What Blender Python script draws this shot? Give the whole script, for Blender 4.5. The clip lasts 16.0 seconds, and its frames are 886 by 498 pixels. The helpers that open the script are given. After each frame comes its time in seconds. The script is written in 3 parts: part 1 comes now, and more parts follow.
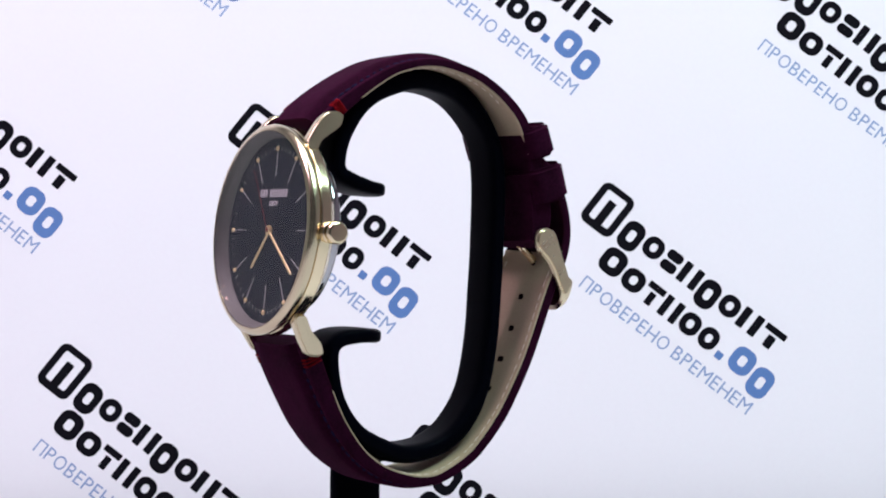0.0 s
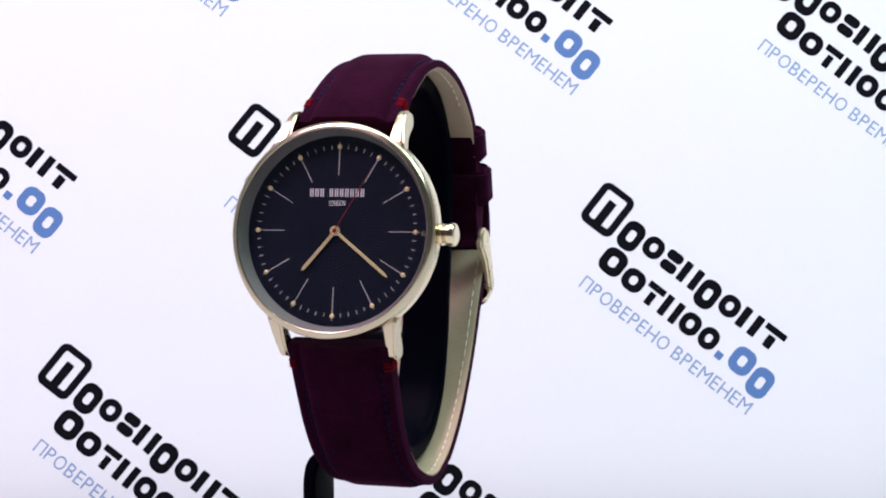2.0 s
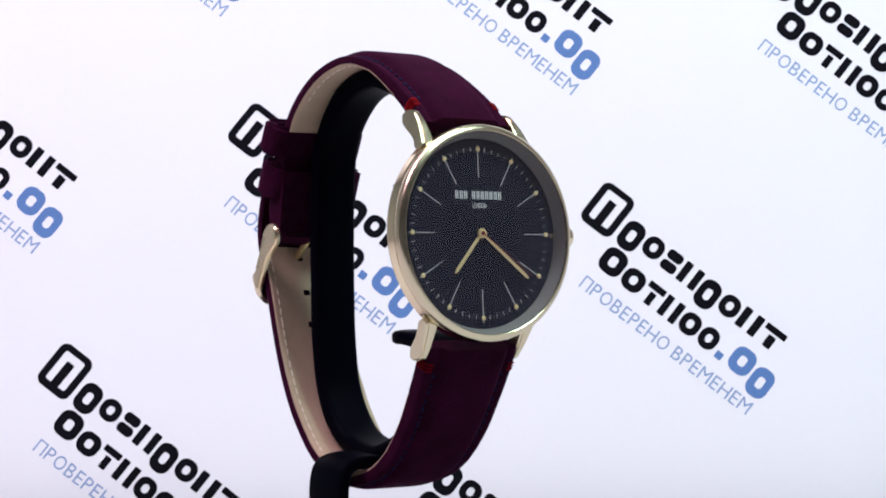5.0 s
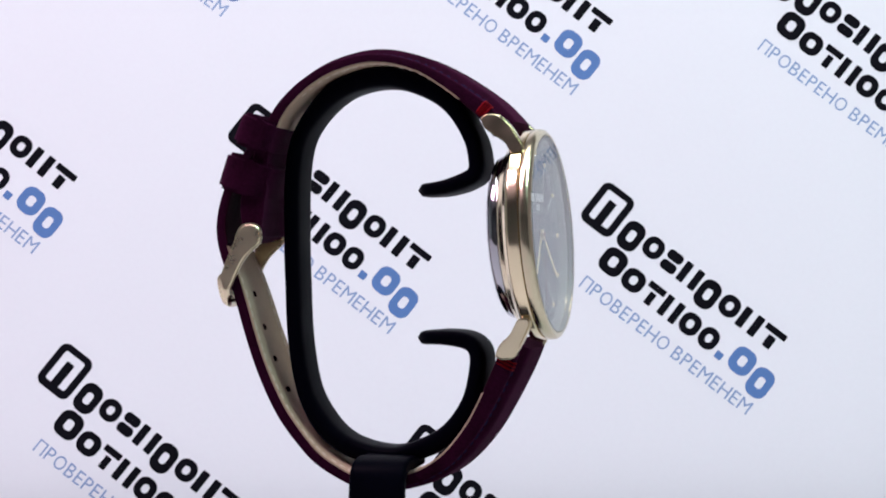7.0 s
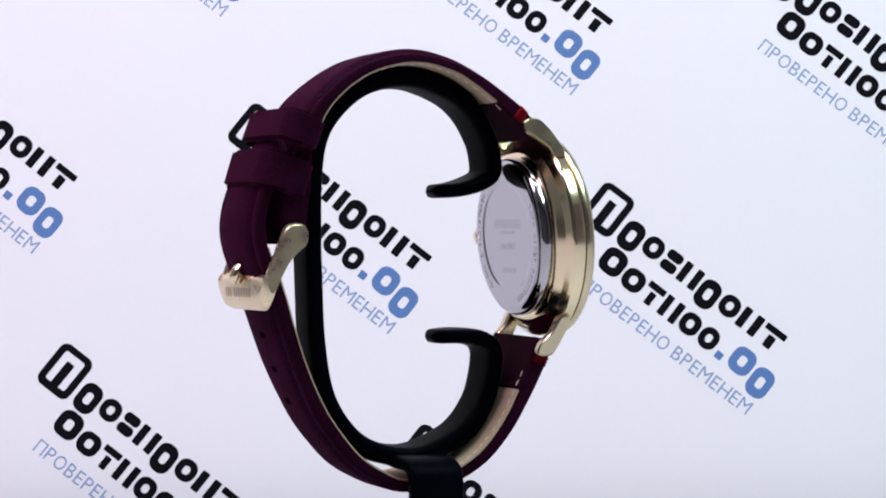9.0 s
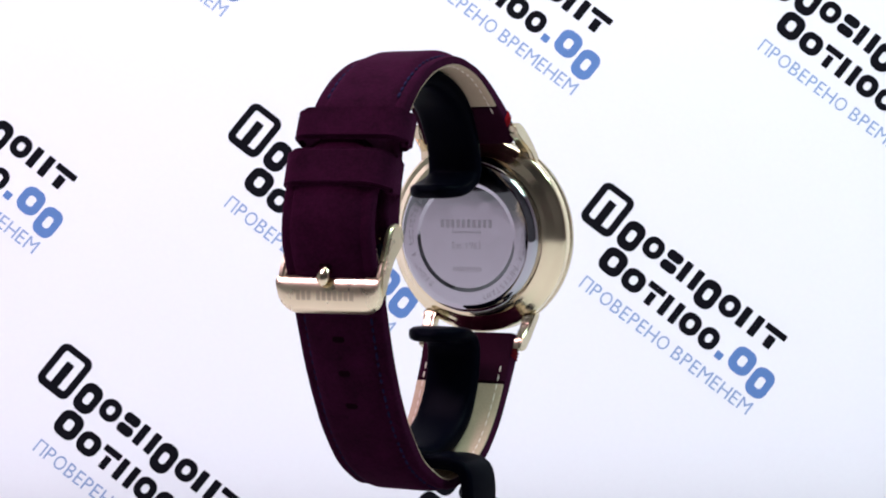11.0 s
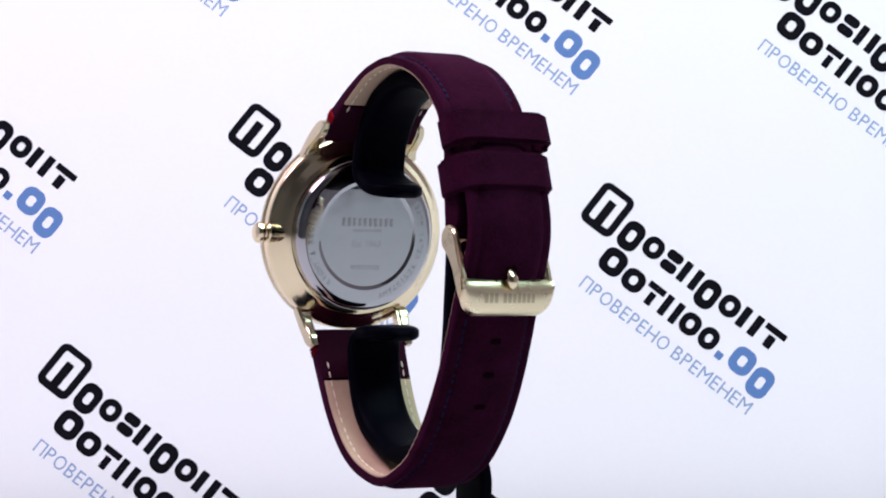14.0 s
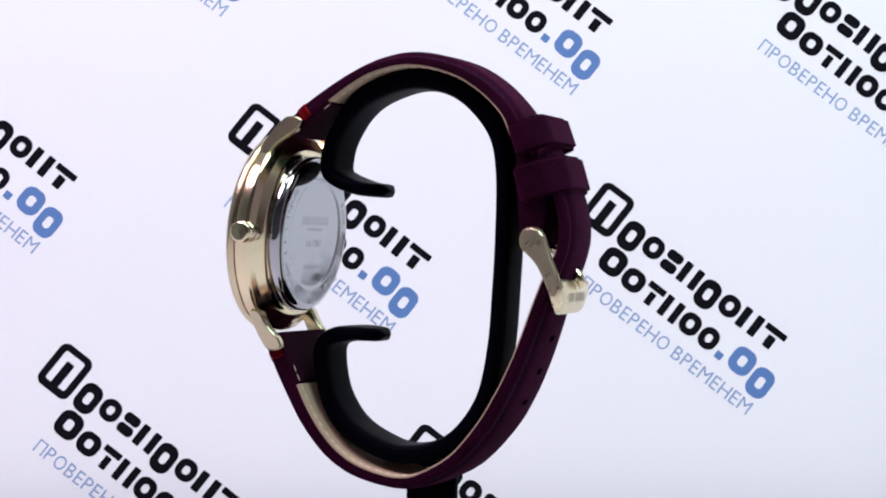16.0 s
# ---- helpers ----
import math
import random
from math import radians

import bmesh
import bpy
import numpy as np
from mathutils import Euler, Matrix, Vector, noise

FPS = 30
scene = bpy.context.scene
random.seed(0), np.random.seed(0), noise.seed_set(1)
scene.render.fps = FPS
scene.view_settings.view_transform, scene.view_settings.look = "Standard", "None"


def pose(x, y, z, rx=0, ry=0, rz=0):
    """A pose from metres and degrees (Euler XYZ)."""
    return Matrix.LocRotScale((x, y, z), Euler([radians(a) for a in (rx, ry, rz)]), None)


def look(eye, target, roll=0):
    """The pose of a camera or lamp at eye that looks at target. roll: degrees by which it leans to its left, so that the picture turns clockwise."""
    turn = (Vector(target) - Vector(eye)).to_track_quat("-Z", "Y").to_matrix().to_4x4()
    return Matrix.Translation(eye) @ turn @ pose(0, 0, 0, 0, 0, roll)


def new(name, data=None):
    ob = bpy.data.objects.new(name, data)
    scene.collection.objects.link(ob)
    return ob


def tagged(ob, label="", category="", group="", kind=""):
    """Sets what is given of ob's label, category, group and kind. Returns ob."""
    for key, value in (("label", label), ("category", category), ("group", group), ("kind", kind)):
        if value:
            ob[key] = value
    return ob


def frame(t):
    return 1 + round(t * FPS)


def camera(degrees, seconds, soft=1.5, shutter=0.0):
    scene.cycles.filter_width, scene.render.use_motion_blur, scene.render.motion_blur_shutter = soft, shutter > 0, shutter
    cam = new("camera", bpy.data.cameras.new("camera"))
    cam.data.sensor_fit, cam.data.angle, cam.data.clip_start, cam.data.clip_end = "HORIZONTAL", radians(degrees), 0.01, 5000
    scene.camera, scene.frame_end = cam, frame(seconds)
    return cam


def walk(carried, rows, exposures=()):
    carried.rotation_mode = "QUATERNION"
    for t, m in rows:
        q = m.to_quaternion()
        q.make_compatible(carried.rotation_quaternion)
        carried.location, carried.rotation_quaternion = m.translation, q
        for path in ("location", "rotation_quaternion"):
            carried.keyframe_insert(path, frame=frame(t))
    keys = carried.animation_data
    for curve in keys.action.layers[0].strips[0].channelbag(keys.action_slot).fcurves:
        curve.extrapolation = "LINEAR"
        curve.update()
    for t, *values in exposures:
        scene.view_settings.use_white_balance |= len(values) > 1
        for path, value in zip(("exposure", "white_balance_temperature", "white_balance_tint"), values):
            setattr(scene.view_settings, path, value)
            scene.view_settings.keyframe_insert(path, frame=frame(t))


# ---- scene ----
# ---- camera ----
EYE = 0.080                      # height above the tabletop about which the watch is drawn
cam = camera(23.0, 16.0, soft=2.0)
CAM = pose(0.00793, -0.44091, EYE - 0.00335, 90 - 0.163, 0, 0) @ pose(0, 0, 0, 0, 0, 0.94)
STOPS = [(0.0, 0.20), (0.5, 0.24), (1.0, 0.28), (1.5, 0.36), (2.0, 0.31), (2.5, 0.26), (3.0, 0.23), (3.5, 0.23), (4.0, 0.30), (5.2, 0.28), (6.5, 0.22), (7.0, 0.09), (7.5, 0.0),
         (8.0, 0.03), (9.0, 0.13), (10.2, 0.27), (11.5, 0.38), (12.0, 0.25), (12.5, 0.13), (13.0, 0.22), (13.5, 0.28), (14.0, 0.31), (14.5, 0.33), (15.0, 0.30), (15.5, 0.25), (16.0, 0.20)]
walk(cam, [(0.0, CAM), (16.0, CAM)], STOPS)

# ---- light ----
world = bpy.data.worlds.new("studio")
scene.world = world
world.use_nodes = True
world.node_tree.nodes["Background"].inputs[0].default_value = (0.80, 0.82, 0.90, 1)
world.node_tree.nodes["Background"].inputs[1].default_value = 0.25


def softbox(name, place, target, size, watts, colour):
    lamp = bpy.data.lights.new(name, "AREA")
    lamp.shape, lamp.size, lamp.size_y = "RECTANGLE", size[0], size[1]
    lamp.energy, lamp.color = watts, colour
    ob = new(name, lamp)
    ob.matrix_world = look(place, target)
    return ob


softbox("softbox_top", (0.0, 0.02, 1.00), (0.0, 0.12, 0.0), (0.55, 0.40), 5.55, (0.91, 0.93, 0.95))
softbox("softbox_left", (-0.52, -0.24, 0.92), (0.0, 0.15, 0.06), (0.40, 0.35), 7.5, (1.0, 0.68, 0.935))
softbox("softbox_right", (0.52, -0.24, 0.92), (0.0, 0.15, 0.06), (0.40, 0.35), 6.7, (0.64, 0.97, 0.935))


# ---- materials ----
def material(name, colour, rough=0.5, metal=0.0, vary=0.0, grain=0.0, grain_size=0.0005, stain_size=0.012,
             rough_vary=0.0, sheen=0.0, coat=0.0, spec=0.5):
    m = bpy.data.materials.new(name)
    m.use_nodes = True
    nt = m.node_tree
    b = nt.nodes["Principled BSDF"]
    b.inputs["Base Color"].default_value = (*colour, 1)
    b.inputs["Roughness"].default_value = rough
    b.inputs["Metallic"].default_value = metal
    b.inputs["Sheen Weight"].default_value = sheen
    b.inputs["Sheen Roughness"].default_value = 0.5
    b.inputs["Sheen Tint"].default_value = (min(1, colour[0] * 5), min(1, colour[1] * 5), min(1, colour[2] * 5), 1)
    b.inputs["Coat Weight"].default_value = coat
    b.inputs["Specular IOR Level"].default_value = spec
    co = nt.nodes.new("ShaderNodeTexCoord")

    def noise_node(size, detail):
        n = nt.nodes.new("ShaderNodeTexNoise")
        n.inputs["Scale"].default_value = 1.0 / size
        n.inputs["Detail"].default_value = detail
        nt.links.new(co.outputs["Object"], n.inputs["Vector"])
        return n

    fine, broad = noise_node(grain_size, 4), noise_node(stain_size, 3)
    if vary:
        add = nt.nodes.new("ShaderNodeMath")
        add.operation = "ADD"
        nt.links.new(fine.outputs["Fac"], add.inputs[0])
        nt.links.new(broad.outputs["Fac"], add.inputs[1])
        ramp = nt.nodes.new("ShaderNodeMapRange")
        ramp.inputs["From Min"].default_value, ramp.inputs["From Max"].default_value = 0.6, 1.4
        ramp.inputs["To Min"].default_value, ramp.inputs["To Max"].default_value = 1 - vary, 1 + vary
        nt.links.new(add.outputs[0], ramp.inputs["Value"])
        mul = nt.nodes.new("ShaderNodeVectorMath")
        mul.operation = "SCALE"
        mul.inputs[0].default_value = colour
        nt.links.new(ramp.outputs[0], mul.inputs["Scale"])
        nt.links.new(mul.outputs[0], b.inputs["Base Color"])
    if rough_vary:
        rr = nt.nodes.new("ShaderNodeMapRange")
        rr.inputs["From Min"].default_value, rr.inputs["From Max"].default_value = 0.3, 0.7
        rr.inputs["To Min"].default_value, rr.inputs["To Max"].default_value = max(0.02, rough - rough_vary), rough + rough_vary
        nt.links.new(broad.outputs["Fac"], rr.inputs["Value"])
        nt.links.new(rr.outputs[0], b.inputs["Roughness"])
    if grain:
        bump = nt.nodes.new("ShaderNodeBump")
        bump.inputs["Strength"].default_value = grain
        bump.inputs["Distance"].default_value = grain_size * 0.5
        nt.links.new(fine.outputs["Fac"], bump.inputs["Height"])
        nt.links.new(bump.outputs["Normal"], b.inputs["Normal"])
    return m


SUEDE = material("burgundy_suede", (0.0175, 0.0016, 0.0098), 0.95, vary=0.5, grain=0.4, sheen=0.5, grain_size=0.0006, stain_size=0.005, spec=0.04)
SUEDE_EDGE = material("burgundy_edge", (0.022, 0.0020, 0.0105), 0.85, vary=0.2, grain=0.3, spec=0.06)
LINING = material("beige_lining", (0.49, 0.37, 0.255), 0.75, vary=0.10, grain=0.35, grain_size=0.0004, stain_size=0.005, spec=0.25)
GOLD = material("pale_gold", (0.86, 0.73, 0.49), 0.14, 1.0, rough_vary=0.03, stain_size=0.004)
GOLD_BRUSHED = material("brushed_gold", (0.84, 0.72, 0.49), 0.30, 1.0, rough_vary=0.05, stain_size=0.003)
GOLD_SATIN = material("satin_gold", (0.66, 0.57, 0.39), 0.22, 1.0, rough_vary=0.05, stain_size=0.003)
HAND_GOLD = material("hand_gold", (0.95, 0.76, 0.40), 0.42, 0.75, rough_vary=0.05, stain_size=0.003)
STEEL = material("polished_steel", (0.48, 0.475, 0.50), 0.07, 1.0, rough_vary=0.05, stain_size=0.004)
# Tone kept near the steel's, for reflections that wash the engraving out.
ETCH = material("etched_steel", (0.43, 0.425, 0.44), 0.22, 1.0)
ETCH_GOLD = material("etched_gold", (0.56, 0.47, 0.32), 0.42, 1.0)
PLASTIC = material("black_plastic", (0.0011, 0.0013, 0.0034), 0.42, spec=0.010, grain=0.06, grain_size=0.0008, rough_vary=0.06, stain_size=0.01, vary=0.15)
DIAL = material("navy_dial", (0.0022, 0.0040, 0.0145), 0.6, vary=0.06, grain_size=0.0012, spec=0.12)
GREY_RING = material("grey_ring", (0.17, 0.16, 0.155), 0.6, 0.3, vary=0.06, stain_size=0.003)
SILVER_INK = material("silver_ink", (0.82, 0.80, 0.80), 0.4, spec=0.4)
RED = material("red_lacquer", (0.22, 0.010, 0.012), 0.4, vary=0.1)
RED_THREAD = material("red_thread", (0.22, 0.003, 0.008), 0.8, vary=0.2, spec=0.08)
NAVY_THREAD = material("navy_thread", (0.010, 0.009, 0.034), 0.8, vary=0.3, spec=0.05)
CREAM_THREAD = material("cream_thread", (0.74, 0.65, 0.53), 0.7, vary=0.15)
HOLE_SHADE = material("hole_shade", (0.007, 0.002, 0.004), 0.9, vary=0.2, spec=0.0)
PAPER = material("printed_paper", (0.80, 0.80, 0.83), 0.7, vary=0.012, grain=0.025, grain_size=0.0015, stain_size=0.09, spec=0.2)
INK_BLACK = material("black_ink", (0.0045, 0.0045, 0.007), 0.7, vary=0.3, grain_size=0.002, spec=0.04)
INK_BLUE = material("blue_ink", (0.085, 0.185, 0.43), 0.6, vary=0.06, grain_size=0.002)
INK_PALE = material("pale_blue_ink", (0.235, 0.33, 0.53), 0.6, vary=0.06, grain_size=0.002)
TABLE = material("pale_laminate", (0.42, 0.42, 0.44), 0.45, vary=0.03, grain=0.05, grain_size=0.001, stain_size=0.08)
WALL = material("pale_wall", (0.66, 0.65, 0.66), 0.85, vary=0.05, grain=0.2, grain_size=0.004, stain_size=0.4)
DARK_WALL = material("dark_wall", (0.14, 0.14, 0.15), 0.85, vary=0.1, grain=0.2, grain_size=0.004, stain_size=0.4)
FLOOR = material("grey_floor", (0.25, 0.25, 0.26), 0.6, vary=0.08, grain=0.1, grain_size=0.006, stain_size=0.5)


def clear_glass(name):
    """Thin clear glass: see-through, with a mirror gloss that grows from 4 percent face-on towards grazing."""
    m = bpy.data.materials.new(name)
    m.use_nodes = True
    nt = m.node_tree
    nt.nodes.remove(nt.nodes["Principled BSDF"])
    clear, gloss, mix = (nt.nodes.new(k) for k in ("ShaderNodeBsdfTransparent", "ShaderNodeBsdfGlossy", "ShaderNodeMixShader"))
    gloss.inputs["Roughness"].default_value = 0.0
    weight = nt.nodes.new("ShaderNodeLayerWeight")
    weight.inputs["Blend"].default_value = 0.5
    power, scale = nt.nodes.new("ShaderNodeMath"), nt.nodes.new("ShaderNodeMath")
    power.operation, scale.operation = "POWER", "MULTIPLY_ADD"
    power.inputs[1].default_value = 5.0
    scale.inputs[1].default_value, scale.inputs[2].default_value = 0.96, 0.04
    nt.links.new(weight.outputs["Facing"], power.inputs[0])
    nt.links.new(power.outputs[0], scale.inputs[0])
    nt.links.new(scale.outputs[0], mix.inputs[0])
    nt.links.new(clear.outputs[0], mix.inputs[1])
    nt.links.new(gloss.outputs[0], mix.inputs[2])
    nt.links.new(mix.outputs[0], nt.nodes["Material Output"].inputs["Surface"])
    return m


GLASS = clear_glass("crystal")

MM = Matrix.Scale(0.001, 4)
UP = EYE * 1000                  # the watch is drawn in millimetres about the lens's height


def part(name, bm, mat, parent=None, label="", smooth=True, matrix=None, weighted=False):
    """One mesh object from a bmesh drawn in millimetres."""
    if matrix is not None:
        bm.transform(matrix)
    bm.transform(MM)
    bmesh.ops.recalc_face_normals(bm, faces=bm.faces)
    me = bpy.data.meshes.new(name)
    bm.to_mesh(me)
    bm.free()
    me.materials.append(mat)
    if smooth:
        me.shade_smooth()
        me.set_sharp_from_angle(angle=radians(38))
    ob = new(name, me)
    ob.parent = parent
    if weighted:
        ob.modifiers.new("normals", "WEIGHTED_NORMAL").keep_sharp = True
    if label:
        ob["label"] = label
    return ob


def spline(points, n):
    """n points evenly spaced along a smooth curve through the given ones."""
    p = np.array(points, float)
    p = np.vstack([2 * p[0] - p[1], p, 2 * p[-1] - p[-2]])
    out = []
    for i in range(1, len(p) - 2):
        for t in np.linspace(0, 1, 24, endpoint=False):
            a, b, c, d = p[i - 1:i + 3]
            out.append(0.5 * (2 * b + (c - a) * t + (2 * a - 5 * b + 4 * c - d) * t * t + (3 * b - a - 3 * c + d) * t ** 3))
    out.append(p[-2])
    out = np.array(out)
    s = np.r_[0, np.cumsum(np.linalg.norm(np.diff(out, axis=0), axis=1))]
    q = np.linspace(0, s[-1], n)
    return np.stack([np.interp(q, s, out[:, k]) for k in range(out.shape[1])], 1), s[-1]


def frames_of(path, side):
    """Tangent and outward normal along a curve in the (y, z) plane."""
    t = np.gradient(path, axis=0)
    t /= np.linalg.norm(t, axis=1)[:, None]
    return t, side * np.stack([-t[:, 1], t[:, 0]], 1)


def loft(rings, closed_ends=True):
    bm = bmesh.new()
    vs = [[bm.verts.new(v) for v in r] for r in rings]
    n = len(rings[0])
    for a, b in zip(vs, vs[1:]):
        for k in range(n):
            bm.faces.new((a[k], a[(k + 1) % n], b[(k + 1) % n], b[k]))
    if closed_ends:
        bm.faces.new(vs[0])
        bm.faces.new(vs[-1][::-1])
    return bm


def lathe(profile, steps=160):
    """Turns a profile of (radius, y) about the y axis."""
    bm = bmesh.new()
    rings, dense = [], [profile[0]]
    for (r0, y0), (r1, y1) in zip(profile, profile[1:]):         # rings near the ends keep long faces flat
        d = math.hypot(r1 - r0, y1 - y0)
        if d > 1.0:
            dense += [(r0 + (r1 - r0) * q, y0 + (y1 - y0) * q) for q in (0.08 / d, 1 - 0.08 / d)]
        dense.append((r1, y1))
    for r, y in dense:
        if r < 1e-6:
            rings.append([bm.verts.new((0, y, 0))])
        else:
            rings.append([bm.verts.new((r * math.sin(a), y, r * math.cos(a))) for a in np.linspace(0, 2 * math.pi, steps, endpoint=False)])
    for a, b in zip(rings, rings[1:]):
        for k in range(steps):
            q = [a[k % len(a)], a[(k + 1) % len(a)], b[(k + 1) % len(b)], b[k % len(b)]]
            q = list(dict.fromkeys(q))
            if len(q) > 2:
                bm.faces.new(q)
    return bm


def slab(outline, axis, lo, hi, bevel=0.0, segments=3):
    """A flat outline of two coordinates, given thickness along an axis (0: x, 1: y, 2: z)."""
    bm = bmesh.new()

    def at(p, d):
        v = list(p)
        v.insert(axis, d)
        return v

    a = [bm.verts.new(at(p, lo)) for p in outline]
    b = [bm.verts.new(at(p, hi)) for p in outline]
    bm.faces.new(a)
    bm.faces.new(b[::-1])
    for k in range(len(outline)):
        j = (k + 1) % len(outline)
        bm.faces.new((a[k], b[k], b[j], a[j]))
    bmesh.ops.recalc_face_normals(bm, faces=bm.faces)
    if bevel:
        edges = [e for e in bm.edges if (e.verts[0] in a) == (e.verts[1] in a)]
        bmesh.ops.bevel(bm, geom=edges, offset=bevel, segments=segments, affect="EDGES", clamp_overlap=True)
    return bm


def rounded(w, h, r, x=0.0, y=0.0, n=6):
    """The outline of a rounded rectangle about (x, y)."""
    r = min(r, w / 2 - 1e-4, h / 2 - 1e-4)
    out = []
    for cx, cy, a0 in ((w / 2 - r, h / 2 - r, 0), (-w / 2 + r, h / 2 - r, 90), (-w / 2 + r, -h / 2 + r, 180), (w / 2 - r, -h / 2 + r, 270)):
        for k in range(n + 1):
            a = radians(a0 + 90 * k / n)
            out.append((x + cx + r * math.cos(a), y + cy + r * math.sin(a)))
    return out


def capsules(items, r):
    """Short threads from point to point, joined."""
    bm = bmesh.new()
    for p, q in items:
        p, q = Vector(p), Vector(q)
        d = q - p
        turn = d.to_track_quat("Z", "Y").to_matrix().to_4x4()
        m = Matrix.Translation((p + q) / 2) @ turn @ Matrix.Diagonal((r, r, d.length / 2 + r * 0.6, 1))
        bmesh.ops.create_uvsphere(bm, u_segments=8, v_segments=6, radius=1.0, matrix=m)
    return bm


# ---- structure: tabletop, room, printed backdrop ----
def box(name, lo, hi, mat, parent=None, bevel=0.0):
    bm = bmesh.new()
    bmesh.ops.create_cube(bm, size=1.0, matrix=Matrix.Translation([(a + b) * 500 for a, b in zip(lo, hi)]) @ Matrix.Diagonal([*[(b - a) * 1000 for a, b in zip(lo, hi)], 1]))
    if bevel:
        bmesh.ops.bevel(bm, geom=bm.edges[:], offset=bevel * 1000, segments=2, affect="EDGES")
    return part(name, bm, mat, parent, smooth=False)


# Unseen added room; its dark front wall darkens reflections in dial and metal.
for name, lo, hi, mat in (("floor", (-1.55, -1.3, -0.76), (1.55, 1.0, -0.74), FLOOR),
                          ("wall_back", (-1.55, 1.0, -0.74), (1.55, 1.05, 1.3), WALL),
                          ("wall_front", (-1.55, -1.35, -0.74), (1.55, -1.3, 1.3), DARK_WALL),
                          ("wall_left", (-1.6, -1.3, -0.74), (-1.55, 1.0, 1.3), WALL),
                          ("wall_right", (1.55, -1.3, -0.74), (1.6, 1.0, 1.3), WALL),
                          ("ceiling", (-1.55, -1.3, 1.3), (1.55, 1.0, 1.35), WALL)):
    kind_word = name.split("_")[0]
    tagged(box(name, lo, hi, mat), "plain unseen studio " + kind_word, kind_word, kind="structure")

# Unseen table added; pale tone bounces light, short front limits case back reflections.
table = tagged(new("table"), "unseen pale grey laminate studio table added under the watch stand", "table")
box("tabletop", (-0.9, -0.36, -0.03), (0.9, 0.175, 0.0), TABLE, table, 0.002)
for sx in (-0.85, 0.85):
    for sy in (-0.31, 0.12):
        box("leg", (sx - 0.02, sy - 0.02, -0.74), (sx + 0.02, sy + 0.02, -0.03), TABLE, table)

BACK = pose(0.00793, 0.19909, EYE - 0.00335 -0.00182, 81.542, -0.937, 1.235)
PX = 0.16608                     # millimetres per unit of the printed pattern
TURN = -38.10
backdrop = tagged(new("backdrop"), "white paper backdrop printed with slanted black and blue lettering", "backdrop", kind="structure")
backdrop.matrix_world = BACK


bm = slab(rounded(640, 1060, 2, 0, -277), 2, -0.6, 0.0)
part("paper", bm, PAPER, backdrop, smooth=False)


def ring_shape(outer, inner, thick=0.02):
    """A flat shape with a hole: outer and inner outlines with equal point counts."""
    bm = bmesh.new()
    n = len(outer)
    o = [bm.verts.new((*p, thick)) for p in outer]
    i = [bm.verts.new((*p, thick)) for p in inner]
    for k in range(n):
        j = (k + 1) % n
        bm.faces.new((o[k], o[j], i[j], i[k]))
    return bm


def join(parts):
    bm = bmesh.new()
    for p in parts:
        me = bpy.data.meshes.new("tmp")
        p.to_mesh(me)
        p.free()
        bm.from_mesh(me)
        bpy.data.meshes.remove(me)
    return bm


def blocks(items):
    """Plain shapes of a mark: (u0, u1, v0, v1, kind); kind o: a round ring, i: two upright bars, z: two stacked lozenges, b: one block."""
    made = []
    for u0, u1, v0, v1, kind in items:
        w, h, u, v = u1 - u0, v1 - v0, (u0 + u1) / 2, (v0 + v1) / 2
        if kind == "o":
            made.append(ring_shape(rounded(w, h, 17, u, v), rounded(w * 0.34, h * 0.40, 6, u, v)))
            continue
        cells = {"i": ((0.36, 1.0, -0.32, 0.0), (0.36, 1.0, 0.32, 0.0)), "z": ((0.95, 0.46, 0.0, 0.27), (0.95, 0.46, 0.0, -0.27)), "b": ((1.0, 1.0, 0.0, 0.0),), "t": ((1.0, 0.30, 0.0, 0.35), (0.36, 0.60, 0.0, -0.20))}[kind]
        for a, b, p, q in cells:
            made.append(ring_shape(rounded(w * a, h * b, 8 if kind == "z" else 2, u + p * w, v + q * h), rounded(0.4, 0.4, 0.1, u + p * w, v + q * h)))
    return join(made)


def scaled(bm, m):
    bm.transform(m)
    return bm


LINE_ONE = [(0, 40, 101, 157, "o"), (45, 83, 117, 157, "o"), (88, 121, 117, 157, "z"), (126, 165, 117, 157, "i"), (170, 209, 102, 157, "o"),
            (214, 252, 117, 157, "o"), (257, 298, 117, 157, "i"), (304, 347, 117, 157, "t")]
LINE_TWO = [(0, 46, 48, 97, "o"), (50, 92, 48, 89, "o"), (96, 131, 48, 89, "t"), (136, 173, 48, 89, "i"), (178, 216, 48, 89, "o"), (220, 256, 48, 89, "o")]
LINE_BLUE = [(263, 277, 48, 62, "b"), (287, 331, 48, 97, "o"), (336, 377, 33, 89, "o")]


def letter(ch):
    cu = bpy.data.curves.new("letter", "FONT")
    cu.body = ch
    cu.resolution_u = 4
    tmp = new("tmp_text", cu)
    me = bpy.data.meshes.new_from_object(tmp.evaluated_get(bpy.context.evaluated_depsgraph_get()))
    bpy.data.objects.remove(tmp)
    bm = bmesh.new()
    bm.from_mesh(me)
    bpy.data.meshes.remove(me)
    return bm


